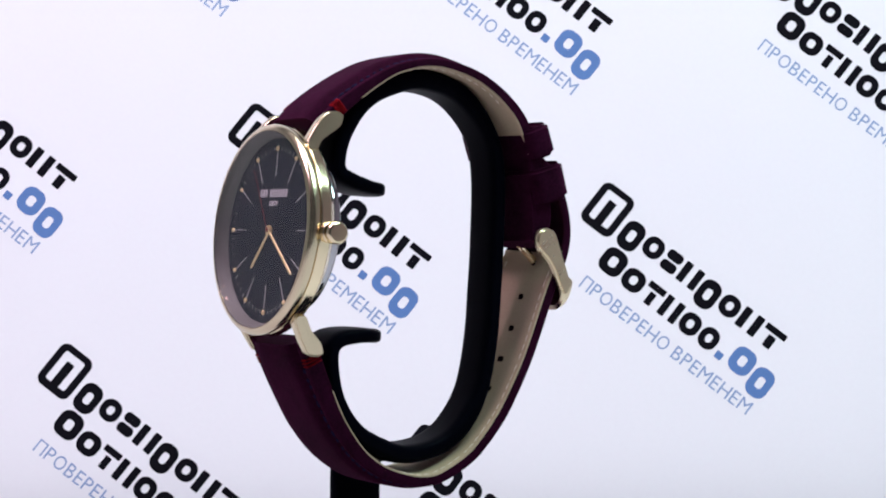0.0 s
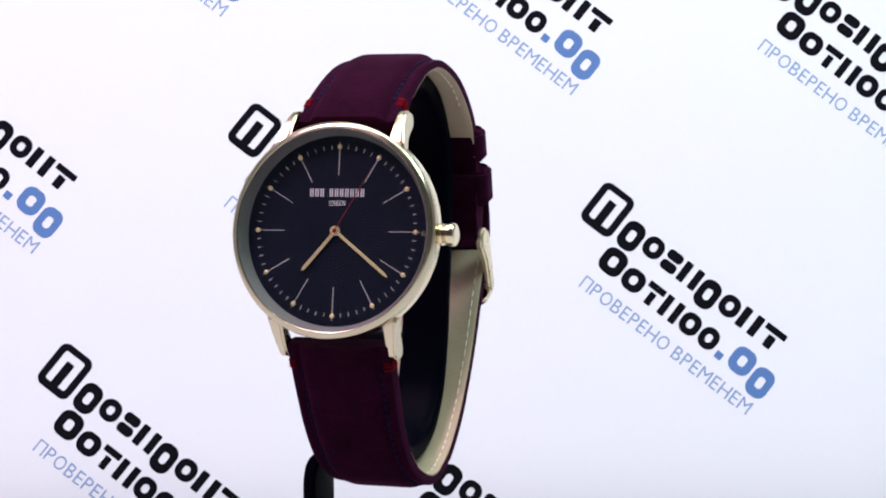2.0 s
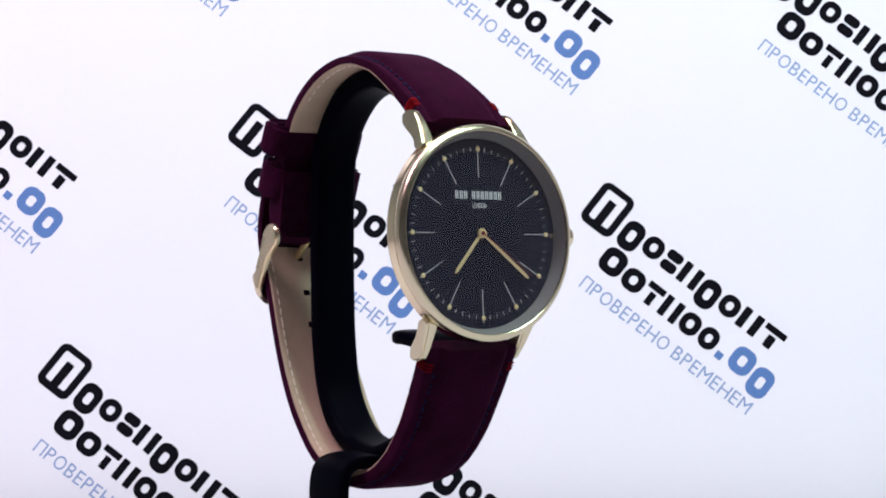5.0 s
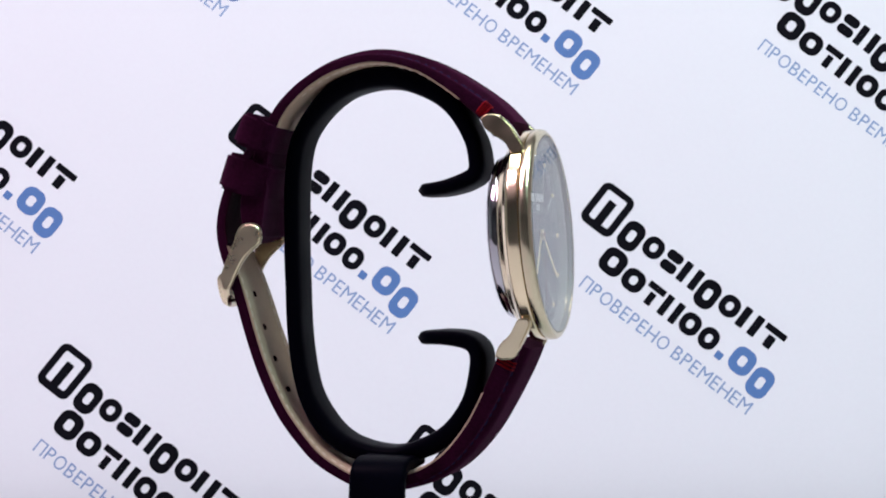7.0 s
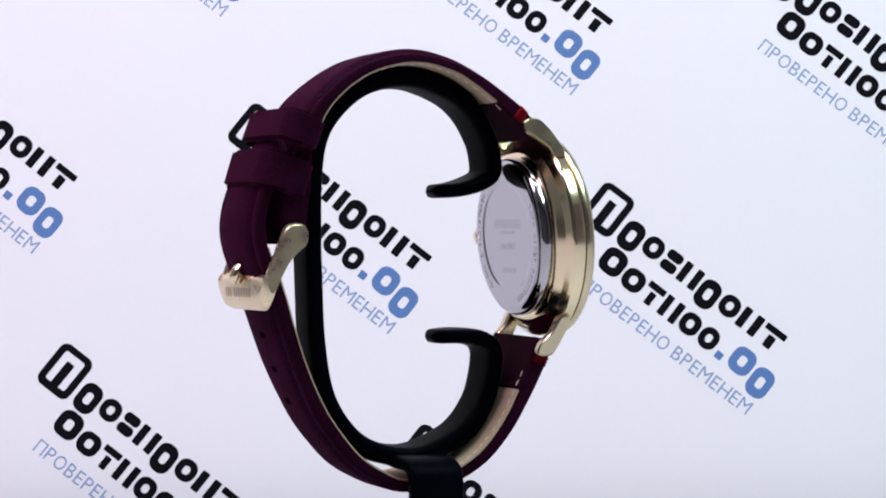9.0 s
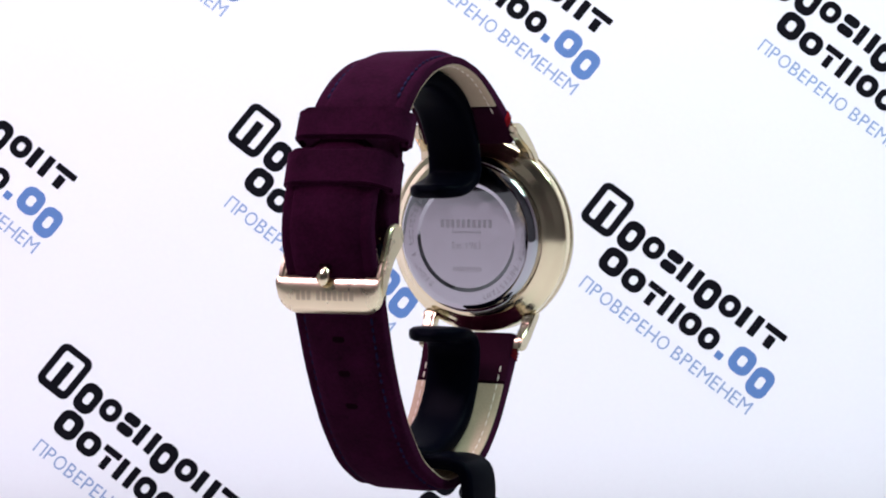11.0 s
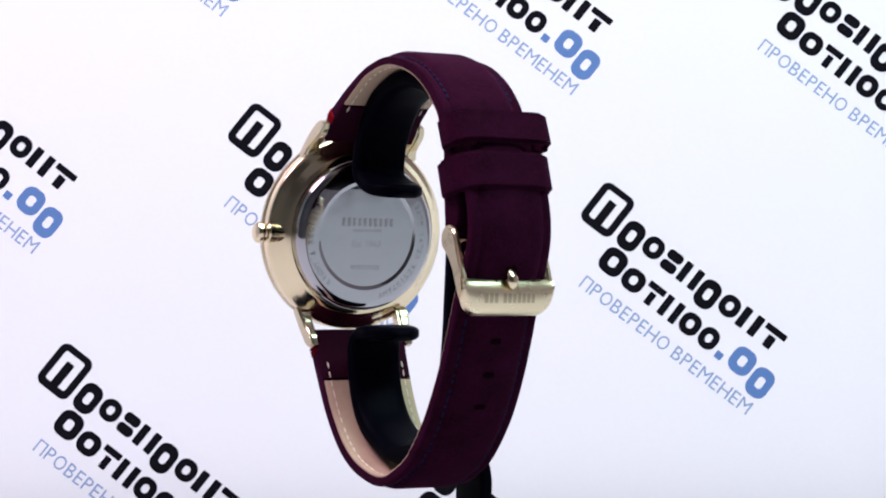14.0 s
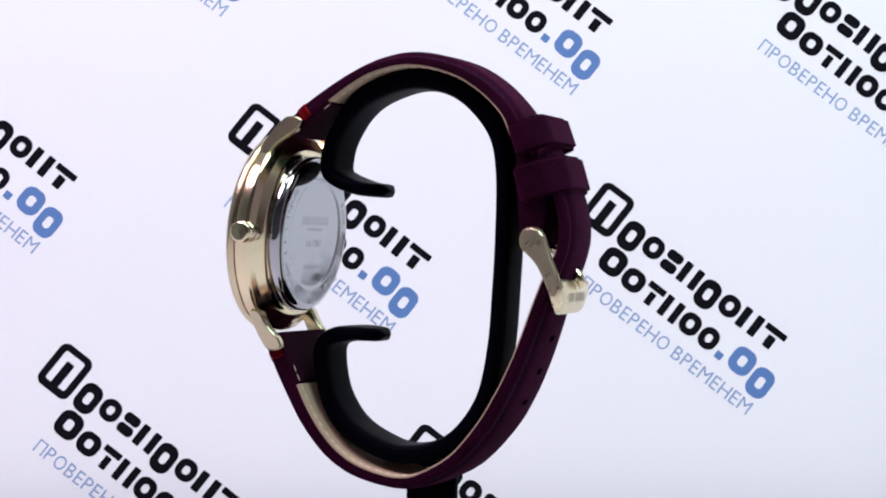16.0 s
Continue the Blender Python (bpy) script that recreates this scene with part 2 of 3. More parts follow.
def slogan_mesh():
    """The line under the mark, ПРОВЕРЕНО ВРЕМЕНЕМ, set letter by letter in capitals 25 high and 370 long."""
    twins = dict(zip("РОВЕНМ", "POBEHM"))        # letters drawn alike in both alphabets
    made, x = [], 0.0
    for ch in "ПРОВЕРЕНО ВРЕМЕНЕМ":
        if ch == " ":
            x += 9.0
            continue
        bm = letter(twins.get(ch, ch))
        xs, ys = [v.co.x for v in bm.verts], [v.co.y for v in bm.verts]
        k = 25.0 / (max(ys) - min(ys))
        kx = k * (0.86 if ch == "О" else 1.0)
        bm.transform(Matrix.Translation((x, 0, 0)) @ Matrix.Diagonal((kx, k, 1, 1)) @ Matrix.Translation((-min(xs), -min(ys), 0)))
        x += (max(xs) - min(xs)) * kx + 4.6
        made.append(bm)
    bm = join(made)
    bm.transform(Matrix.Diagonal((370 / (x - 4.6), 1, 1, 1)))
    return bm


def mark_meshes():
    s = Matrix.Scale(PX, 4)
    icon = join([ring_shape(rounded(68, 86, 15, -42, 141), rounded(42, 60, 4, -42, 142)),
                 ring_shape(rounded(16, 46, 2, -42, 135), rounded(0.5, 0.5, 0.2, -42, 135))])
    return [("mark_icon", scaled(icon, s), INK_BLACK), ("printed_mark", scaled(blocks(LINE_ONE), s), INK_BLACK),
            ("printed_mark", scaled(blocks(LINE_TWO), s), INK_BLACK), ("printed_mark", scaled(blocks(LINE_BLUE), s), INK_BLUE),
            ("slogan_text", scaled(slogan_mesh(), s), INK_PALE)]


first = []
for name, bm, mat in mark_meshes():
    me_ob = part(name, bm, mat, backdrop, smooth=False)
    first.append(me_ob)
A, B, ORIGIN = (627.53, -142.75), (-327.30, -429.55), (238.9, -66.2)
spots = [(i, j) for i in range(-4, 5) for j in range(-4, 5)]
for i, j in spots:
    u, v = ORIGIN[0] + i * A[0] + j * B[0], ORIGIN[1] + i * A[1] + j * B[1]
    if abs(u) > 1150 or not -900 < v < 1350:
        continue
    for ob in first:
        o = ob if (i, j) == (0, 0) else ob.copy()
        if o is not ob:
            scene.collection.objects.link(o)
        o.matrix_local = pose(u * PX / 1000, v * PX / 1000, 0.00003, 0, 0, TURN)

# ---- the watch stand ----
stand = tagged(new("watch_stand"), "black plastic C-shaped watch display stand", "watch stand")
STAND_PATH = [(-4.0, 7.0), (-7.2, 7.2), (-9.9, 7.6), (-13.8, 8.9), (-16.4, 10.8), (-16.3, 14.6), (-15.0, 18.3), (-11.6, 23.4), (-6.6, 26.8), (1.4, 29.1), (9.3, 28.1), (15.3, 24.6), (20.2, 18.2), (21.8, 10.2), (21.8, -2.7), (21.4, -12.0), (20.6, -23.5), (18.5, -32.9), (14.3, -39.5), (8.6, -43.5), (0.7, -44.9), (-5.8, -43.2), (-12.0, -39.5), (-15.9, -33.9), (-17.4, -27.7), (-17.0, -24.3), (-14.6, -22.6), (-10.4, -22.1), (-7.6, -22.2), (-4.4, -22.4)]
STAND_PATH = [(y, z - 1.3 * min(1, max(0, (-26 - z) / 12))) for y, z in STAND_PATH]   # the lower bow hangs a little lower
path, length = spline(STAND_PATH, 190)
t, nrm = frames_of(path, 1)
rings = []
for k, (p, n) in enumerate(zip(path, nrm)):
    s = k / (len(path) - 1) * length
    e = min(s, length - s)
    tip = math.sqrt(max(0.02, 1 - max(0, 1 - e / 1.9) ** 2))
    stout = 0.3 * min(1, max(0, (-34 - p[1]) / 6))     # the lower bow is stouter than the hooks
    crest = 0.45 * min(1, max(0, (p[1] - 20) / 6))               # the top of the bow is thicker and bears the strap
    thick = (1.45 + 0.25 * min(1, max(0, (e - 3) / 6)) + crest + stout) * tip
    half = (6.5 - 0.6 * min(1, max(0, (e - 4) / 8)) - 0.85 * min(1, max(0, (p[0] + 2) / 12))) * math.sqrt(max(0.05, 1 - max(0, 1 - e / 7.0) ** 2))
    ring = []
    for a in np.linspace(0, 2 * math.pi, 28, endpoint=False):
        c, q = math.cos(a), math.sin(a)
        cx = math.copysign(abs(c) ** 0.42, c) * half
        cn = math.copysign(abs(q) ** 0.6, q) * thick
        ring.append((-2.7 + cx, p[0] + n[0] * cn, p[1] + n[1] * cn + crest + UP))
    rings.append(ring)
part("cuff_holder", loft(rings), PLASTIC, stand)

# the flat arm that leaves the cuff sideways and turns down to the base
arm, _ = spline([(-3, -46.6), (-9, -46.9), (-13.5, -47.0), (-16.6, -48.2), (-17.6, -51.5), (-17.6, -56), (-17.6, -64), (-17.6, -75.6)], 60)
t, nrm = frames_of(arm, 1)
rings = []
for p, n in zip(arm, nrm):
    rings.append([(p[0] + n[0] * b, a - 0.4, p[1] + n[1] * b + UP) for a, b in rounded(11.2, 2.7, 0.9, n=4)])
part("post", loft(rings), PLASTIC, stand)
part("base", scaled(lathe([(0, -2.3), (31, -2.3), (31.7, -1.8), (32, -0.6), (32, 2.3), (0, 2.3)], 72), Matrix.Translation((0, 0, 2.3)) @ pose(0, 0, 0, -90)), PLASTIC, stand)

# ---- the watch ----
watch = tagged(new("wrist_watch"), "round pale gold watch with burgundy suede strap on black stand", "watch")
CASE = Matrix.Translation((-2.97, -28.75, -1.45 + UP)) @ pose(0, 0, 0, -4.8)

case = part("case", lathe([(18.0, 0.3), (19.6, -0.45), (20.4, -0.45), (20.65, -0.3), (20.72, 0.0), (20.72, 1.7), (20.55, 2.05), (20.0, 2.4), (18.9, 3.1), (17.5, 4.3), (16.7, 4.8), (15.2, 4.9)]), GOLD, watch, matrix=CASE, label="polished pale gold case middle")
part("bezel", lathe([(19.5, -0.52), (20.4, -0.52), (20.72, -0.62), (20.82, -0.85), (20.82, -1.7), (20.66, -2.15), (20.3, -2.5), (19.85, -2.72), (19.55, -2.77), (19.45, -2.7), (19.42, -2.0)]), GOLD_SATIN, case, matrix=CASE)
part("rehaut", lathe([(19.42, -2.4), (19.3, -2.0), (18.3, -0.05), (18.2, 0.1)]), GREY_RING, case, matrix=CASE, label="grey metallic inner ring round the dial")
back = part("case_back", lathe([(15.6, 4.7), (16.1, 5.0), (16.15, 5.3), (16.1, 6.1), (15.8, 6.6), (15.2, 7.0), (14.5, 7.25), (11.6, 7.3), (11.0, 7.1), (10.9, 7.08), (0, 7.08)]), STEEL, watch, matrix=CASE, label="polished steel case back with faint engraving")
items = []
for w, h, z, n in ((12.6, 1.8, 2.8, 10), (7.0, 0.55, 1.0, 12), (7.0, 1.0, -6.8, 9)):
    for q in range(n):
        items.append(slab(rounded(w / n * 0.62, h, 0.05, -w / 2 + (q + 0.5) * w / n, z, 1), 1, 7.02, 7.095))
part("engraving", join(items), ETCH, back, "engraved maker's mark drawn as bars", smooth=False, matrix=CASE)


def word(body, width, height, at, depth=0.02):
    """Raised letters of the built-in font, upright and facing the dial side."""
    cu = bpy.data.curves.new("word", "FONT")
    cu.body = body
    cu.extrude = depth
    tmp = new("tmp_text", cu)
    me = bpy.data.meshes.new_from_object(tmp.evaluated_get(bpy.context.evaluated_depsgraph_get()))
    bpy.data.objects.remove(tmp)
    xs, ys = [v.co.x for v in me.vertices], [v.co.y for v in me.vertices]
    bm = bmesh.new()
    bm.from_mesh(me)
    bpy.data.meshes.remove(me)
    m = Matrix.Diagonal((width / (max(xs) - min(xs)), height / (max(ys) - min(ys)), 1, 1)) @ Matrix.Translation((-(max(xs) + min(xs)) / 2, -(max(ys) + min(ys)) / 2, 0))
    bm.transform(Matrix.Translation(at) @ pose(0, 0, 0, 90) @ m)
    return bm


TO_BACK = CASE @ pose(0, 0, 0, 0, 0, 180)
part("engraved_text", word("Est 1963", 6.8, 1.45, (0, -7.085, -1.8)), ETCH, back, smooth=False, matrix=TO_BACK)
ring = []
for start, line in ((62, "3ATM WATER RESISTANT"), (221, "RIGHT & REGISTERED")):
    for q, ch in enumerate(line):
        if ch == " ":
            continue
        a = start + q * 5.3
        ring.append(scaled(word(ch, 0.3 if ch == "I" else 0.85, 1.1, (0, -7.3, 13.2)), pose(0, 0, 0, 0, a, 0)))
part("engraved_text", join(ring), ETCH, back, smooth=False, matrix=TO_BACK)

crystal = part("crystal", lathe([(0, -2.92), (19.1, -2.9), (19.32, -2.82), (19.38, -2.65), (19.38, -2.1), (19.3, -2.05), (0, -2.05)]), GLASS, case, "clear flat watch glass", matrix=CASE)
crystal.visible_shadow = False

dial = part("dial", lathe([(0, 0.0), (18.3, 0.0), (18.3, 0.4), (0, 0.4)]), DIAL, watch, "dark navy dial with thin silver hour lines", matrix=CASE)
line_me = dot_me = tick_me = None


def around(r, k):
    a = k * 6.0
    return CASE @ pose(0, 0, 0, 0, a, 0) @ Matrix.Translation((0, 0, r))


def dial_piece(name, bm, mat, k, r, first_piece):
    m = around(r, k)
    m = Matrix.LocRotScale(m.translation / 1000, m.to_quaternion(), None)
    if first_piece is None:
        first_piece = part(name, bm, mat, dial)
        ob = first_piece
    else:
        ob = first_piece.copy()
        scene.collection.objects.link(ob)
    ob.matrix_local = m
    return first_piece


def dot_bm():
    bm = bmesh.new()
    bmesh.ops.create_uvsphere(bm, u_segments=16, v_segments=10, radius=0.46, matrix=Matrix.Translation((0, -0.10, 0)) @ Matrix.Diagonal((1, 0.75, 1, 1)))
    return bm


for k in range(60):
    if k % 5 == 0:
        line_me = dial_piece("hour_line", None if line_me else slab(rounded(0.095, 6.3, 0.02, n=1), 1, -0.08, 0.02), SILVER_INK, k, 13.9, line_me)
        dot_me = dial_piece("hour_dot", None if dot_me else dot_bm(), HAND_GOLD, k, 16.2, dot_me)
    else:
        tick_me = dial_piece("minute_tick", None if tick_me else slab(rounded(0.078, 0.85, 0.02, n=1), 1, -0.05, 0.02), SILVER_INK, k, 16.1, tick_me)

bars, x = [], -5.75
for gap, n in ((0, 3), (0.85, 7)):
    x += gap
    for q in range(n):
        for side in (0.16, 0.60):
            bars.append(slab(rounded(0.24, 1.55, 0.06, x + side, 7.35, 2), 1, -0.05, 0.02))
        x += 1.06
part("maker_mark", join(bars), SILVER_INK, dial, "silver maker's mark drawn as bars", smooth=False, matrix=CASE)


part("dial_text", word("LONDON", 3.3, 1.0, (0.0, -0.04, 5.35)), SILVER_INK, dial, smooth=False, matrix=CASE)


def hand_bm(length, wide, tail, y, hub):
    pts = [(-wide * 0.45, -tail), (wide * 0.45, -tail), (wide / 2, length - 1.0), (wide * 0.32, length - 0.35), (0, length), (-wide * 0.32, length - 0.35), (-wide / 2, length - 1.0)]
    bm = slab(pts, 1, y - 0.09, y + 0.09, 0.05, 1)
    return join([bm, scaled(lathe([(0, y - 0.14), (hub, y - 0.14), (hub, y + 0.1), (0, y + 0.1)], 32), Matrix.Identity(4))])


part("hour_hand", hand_bm(10.2, 0.72, 0.0, -0.35, 0.95), HAND_GOLD, watch, "flat pale gold hour hand", matrix=CASE @ pose(0, 0, 0, 0, 220.7, 0))
part("minute_hand", hand_bm(14.1, 0.66, 0.0, -0.65, 0.95), HAND_GOLD, watch, "flat pale gold minute hand", matrix=CASE @ pose(0, 0, 0, 0, 127.9, 0))
second_hand = part("second_hand", join([slab([(-0.07, 0), (0.07, 0), (0.045, 14.1), (-0.045, 14.1)], 1, -1.02, -0.94), lathe([(0, -1.1), (0.34, -1.1), (0.4, -1.0), (0.4, -0.85), (0, -0.85)], 28)]), RED, watch, "thin red second hand")


def lug(profile, x0, x1):
    p, _ = spline(profile + profile[:1], 40)
    bm = slab([tuple(v) for v in p[:-1]], 0, x0, x1, 0.35, 3)
    bm.transform(Matrix.Translation((0, 0, UP)))
    return bm


LUG_TOP = [(-19.2, 21.1), (-20.3, 21.8), (-22.4, 21.8), (-23.6, 21.2), (-25.9, 18.8), (-28.2, 14.8), (-25.8, 14.0), (-24.3, 16.1), (-20.2, 18.9)]
LUG_LOW = [(-22.9, -25.2), (-24.2, -25.8), (-26.4, -25.5), (-27.4, -24.2), (-28.5, -22.2), (-30.1, -18.2), (-27.7, -17.7), (-25.9, -20.7), (-23.6, -23.2)]
for prof, wide, flare in ((LUG_TOP, 1.4, 1.6), (LUG_LOW, 1.65, 1.3)):
    for inner, sk in ((-13.6, -1), (7.2, 1)):
        bm = lug(prof, min(inner, inner + sk * wide), max(inner, inner + sk * wide))
        for v in bm.verts:                                   # the lugs flare towards the case
            k = min(1.15, max(0.0, 1 - (abs(v.co.z - UP + 1.45) - 16.5) / 7.0))
            v.co.x += sk * k * flare * min(1, max(0, (v.co.x - inner) * sk / wide))
        part("lug", bm, GOLD_SATIN, case, weighted=True)

crown = part("crown", scaled(lathe([(1.2, 16.6), (1.95, 17.1), (2.1, 17.5), (2.1, 19.2), (1.95, 19.3), (1.95, 19.5), (2.1, 19.6), (2.1, 20.9), (1.9, 21.2), (1.6, 21.3), (1.6, 21.5), (1.95, 21.6), (2.15, 21.8), (2.2, 22.1), (2.2, 23.1), (2.05, 23.45), (1.7, 23.65), (0, 23.7)], 48), CASE @ Matrix.Translation((0, 2.05, -0.2)) @ pose(0, 0, 0, 0, 0, -90)), GOLD, watch, "polished gold winding crown")


# ---- the strap ----
def strap_section(T, pad):
    half = [(0.5, -T), (0.8, -T), (1.0, -T), (1.0, -pad - 0.40), (0.988, -pad - 0.06), (0.955, -pad + 0.14), (0.88, -pad + 0.12), (0.82, -pad - 0.02), (0.775, -pad - 0.14), (0.73, -pad * 0.80), (0.69, -pad * 0.45), (0.64, -pad * 0.16), (0.57, -pad * 0.03), (0.4, 0.0)]
    return half + [(0.0, 0.0)] + [(-a, b) for a, b in half[::-1]] + [(0.0, -T)]


def askew(y, z):
    """How far the back of the loop leans out to one side."""
    return 0.085 * min(1, max(0, (y - 5) / 20)) * min(1, max(0, (z + 36) / 30))


def strap_piece(points, side, n, centre, width, thick, padding, tail=0.0, curl=lambda f: 0.0):
    """Rings of the suede body and of the lining of one half of the strap. tail: length of the pointed end."""
    path, length = spline(points, n)
    t, nrm = frames_of(path, side)
    body, lining, info = [], [], []
    for k, (p, m) in enumerate(zip(path, nrm)):
        f = k / (n - 1)
        s = f * length
        T, pad, xc, w = thick(f), padding(f), centre(f), width(f) / 2
        if tail and length - s < tail:
            w *= math.sqrt(max(0.03, 1 - (1 - (length - s) / tail) ** 2.2))
        c, k_ = curl(f), askew(p[0], p[1])
        body.append([(xc + a * w, p[0] + m[0] * (b - c * a * a) + k_ * a * w, p[1] + m[1] * (b - c * a * a) + UP) for a, b in strap_section(T, pad)])
        low = [(a, -T - 0.38) for a in np.linspace(0.98, -0.98, 13)]
        up = [(a, -T + 0.05) for a in np.linspace(-1, 1, 13)]
        lining.append([(xc + a * w * 0.985, p[0] + m[0] * (b - c * a * a) + k_ * a * w, p[1] + m[1] * (b - c * a * a) + UP) for a, b in [(1, -T - 0.3)] + low + [(-1, -T - 0.3)] + up])
        info.append((s, xc, w, p - m * c * 0.75, m, T, pad, t[k]))
    return body, lining, info, length


def at_s(info, s):
    k = min(range(len(info)), key=lambda i: abs(info[i][0] - s))
    return info[k]


def thread_row(info, s0, s1, pitch, inset, lift, outer=True, dash=0.62):
    rows = []
    for sgn in (-1, 1):
        s = s0
        while s + pitch * dash < s1:
            ends = []
            for q in (s, s + pitch * dash):
                _, xc, w, p, m, T, pad, _t = at_s(info, q)
                b = (-pad - 0.02 + lift) if outer else (-T - 0.38 - lift)
                ends.append((xc + sgn * (w - inset), p[0] + m[0] * b + askew(p[0], p[1]) * sgn * (w - inset), p[1] + m[1] * b + UP))
            rows.append(ends)
            s += pitch
    return rows


UPPER = [(-25.0, 20.6), (-23.5, 22.3), (-20.4, 25.2), (-15.9, 28.3), (-11.3, 31.0), (-6.8, 33.1), (-2.3, 34.4), (1.5, 34.95), (5.6, 34.8), (10.1, 33.8), (14.6, 32.1), (19.0, 29.4), (22.3, 26.5), (24.7, 23.7), (26.6, 20.3), (28.6, 16.2), (30.5, 11.8), (32.0, 7.0), (32.4, 2.4), (31.6, -1.6), (30.6, -4.2)]
LOWER = [(-28.75, -23.75), (-28.4, -24.7), (-27.2, -27.7), (-24.3, -33.7), (-20.3, -40.7), (-15.2, -46.7), (-10.0, -50.3), (-4.9, -52.1), (0.5, -53.0), (5.2, -52.6), (9.8, -50.9), (14.3, -48.5), (17.8, -45.5), (22.3, -40.3), (25.8, -34.3), (28.7, -28.1), (31.0, -22.0), (32.9, -16.4), (34.7, -11.6), (36.7, -6.6), (37.6, -2.5), (37.5, 1.5), (36.6, 5.6), (35.1, 9.5), (33.3, 13.0), (31.8, 15.8), (30.9, 17.6)]


def upper_thick(f):
    return 3.1 - 0.35 * min(1, f / 0.5) + 1.3 * max(0, 1 - f / 0.25) + 2.6 * min(1, max(0, (f - 0.75) / 0.10)) - 1.6 * max(0, (f - 0.93) / 0.07)


def lower_thick(f):
    return 2.7 - 0.4 * min(1, f / 0.6) + 2.0 * max(0, 1 - f / 0.36) - 0.6 * min(1, max(0, (f - 0.76) / 0.1))


def curl_lower(f):
    return 1.0 * min(1, max(0, (f - 0.38) / 0.14))


body, lining, info_u, len_u = strap_piece(UPPER, 1, 150, lambda f: -3.0 - 0.3 * min(1, f / 0.2) - 0.2 * f, lambda f: 20.8 - 1.5 * min(1, f / 0.45), upper_thick, lambda f: 1.45 - 0.95 * min(1, max(0, (f - 0.35) / 0.4)), curl=lambda f: 0.8 * min(1, max(0, (f - 0.68) / 0.12)))
strap_u = part("strap_buckle_side", loft(body), SUEDE, watch, "burgundy suede strap half with padded middle")
k0, k1 = 20, 113
part("strap_lining", loft(lining[k0:k1]), LINING, strap_u, "beige leather lining")
part("strap_lining_end", loft(lining[:k0]), SUEDE_EDGE, strap_u)

body, lining, info_l, len_l = strap_piece(LOWER, -1, 190, lambda f: -2.8 - 0.5 * min(1, f / 0.6), lambda f: 21.2 - 2.5 * min(1, f / 0.45), lower_thick, lambda f: 1.35 - 1.0 * min(1, max(0, (f - 0.12) / 0.4)), tail=9.0, curl=curl_lower)
strap_l = part("strap_tail_side", loft(body), SUEDE, watch, "burgundy suede strap half with punched holes")
tip0 = next(k for k, r in enumerate(info_l) if r[3][0] > 20 and r[3][1] > -5)
part("strap_lining", loft(lining[17:tip0]), LINING, strap_l, "beige leather lining")
part("strap_lining_tip", loft(lining[tip0:]), SUEDE_EDGE, strap_l)
part("strap_lining_end", loft(lining[:17]), SUEDE_EDGE, strap_l)

for strap, info, length in ((strap_u, info_u, len_u), (strap_l, info_l, len_l)):
    stop = length * (0.66 if strap is strap_u else 0.72)
    tagged(part("edge_stitching", capsules(thread_row(info, 6.6 if strap is strap_u else 5.6, stop, 1.8, 2.25, 0.06, dash=0.55), 0.29), NAVY_THREAD, strap, "navy edge stitching"), kind="stuff")
    tagged(part("lining_stitching", capsules(thread_row(info, 9.5 if strap is strap_u else 7.5, length * (0.62 if strap is strap_u else 0.80), 2.3, 1.6, -0.04, outer=False), 0.18), CREAM_THREAD, strap, "cream lining stitching"), kind="stuff")
    for sgn in (-1, 1):
        tack = []
        for q in range(6):
            _, xc, w, p, m, T, pad, tt = at_s(info, (4.7 if strap is strap_u else 3.4) + q * 0.36)
            b = -pad * 0.9 + 0.05
            a = (xc + sgn * (w - 1.35), p[0] + m[0] * (b + 0.08), p[1] + m[1] * (b + 0.08) + UP)
            e = (xc + sgn * (w + 0.05), p[0] + m[0] * (b - 0.15), p[1] + m[1] * (b - 0.15) + UP)
            tack.append((a, e))
            tack.append((e, (xc + sgn * (w + 0.08), p[0] - m[0] * T, p[1] - m[1] * T + UP)))
        part("bar_tack", capsules(tack, 0.26), RED_THREAD, strap, "red bar tack")

# punched holes: a dark plug on both faces stands in for the shade inside
for z in (-8.1, -14.8, -21.5, -28.1, -34.7):
    rec = min((r for r in info_l if r[3][0] > 15), key=lambda r: abs(r[3][1] - z))
    _, xc, w, p, m, T, pad, tt = rec
    turn = Matrix(((1, 0, 0), (0, tt[0], m[0]), (0, tt[1], m[1]))).to_4x4()
    bm = slab(rounded(2.5, 1.2, 0.58), 2, -T - 0.41, 0.04)
    part("strap_hole_plug", bm, HOLE_SHADE, strap_l, matrix=Matrix.Translation((xc, *(np.array(p) + np.array(m) * curl_lower(rec[0] / len_l) * 0.75 + np.array((0, UP))))) @ turn)


def soft_band(w, h, r_out, r_in, n=8):
    """A band's outline: soft corners on the outer side, tighter ones towards the wrist."""
    out = []
    for sx, sy, a0 in ((1, 1, 0), (-1, 1, 90), (-1, -1, 180), (1, -1, 270)):
        r = r_out if sy > 0 else r_in
        for k in range(n + 1):
            a = radians(a0 + 90 * k / n)
            out.append((sx * (w / 2 - r) + r * math.cos(a), sy * (h / 2) - sy * r * (1 - abs(math.sin(a))) if sy * math.sin(a) >= 0 else 0.0))
    return out


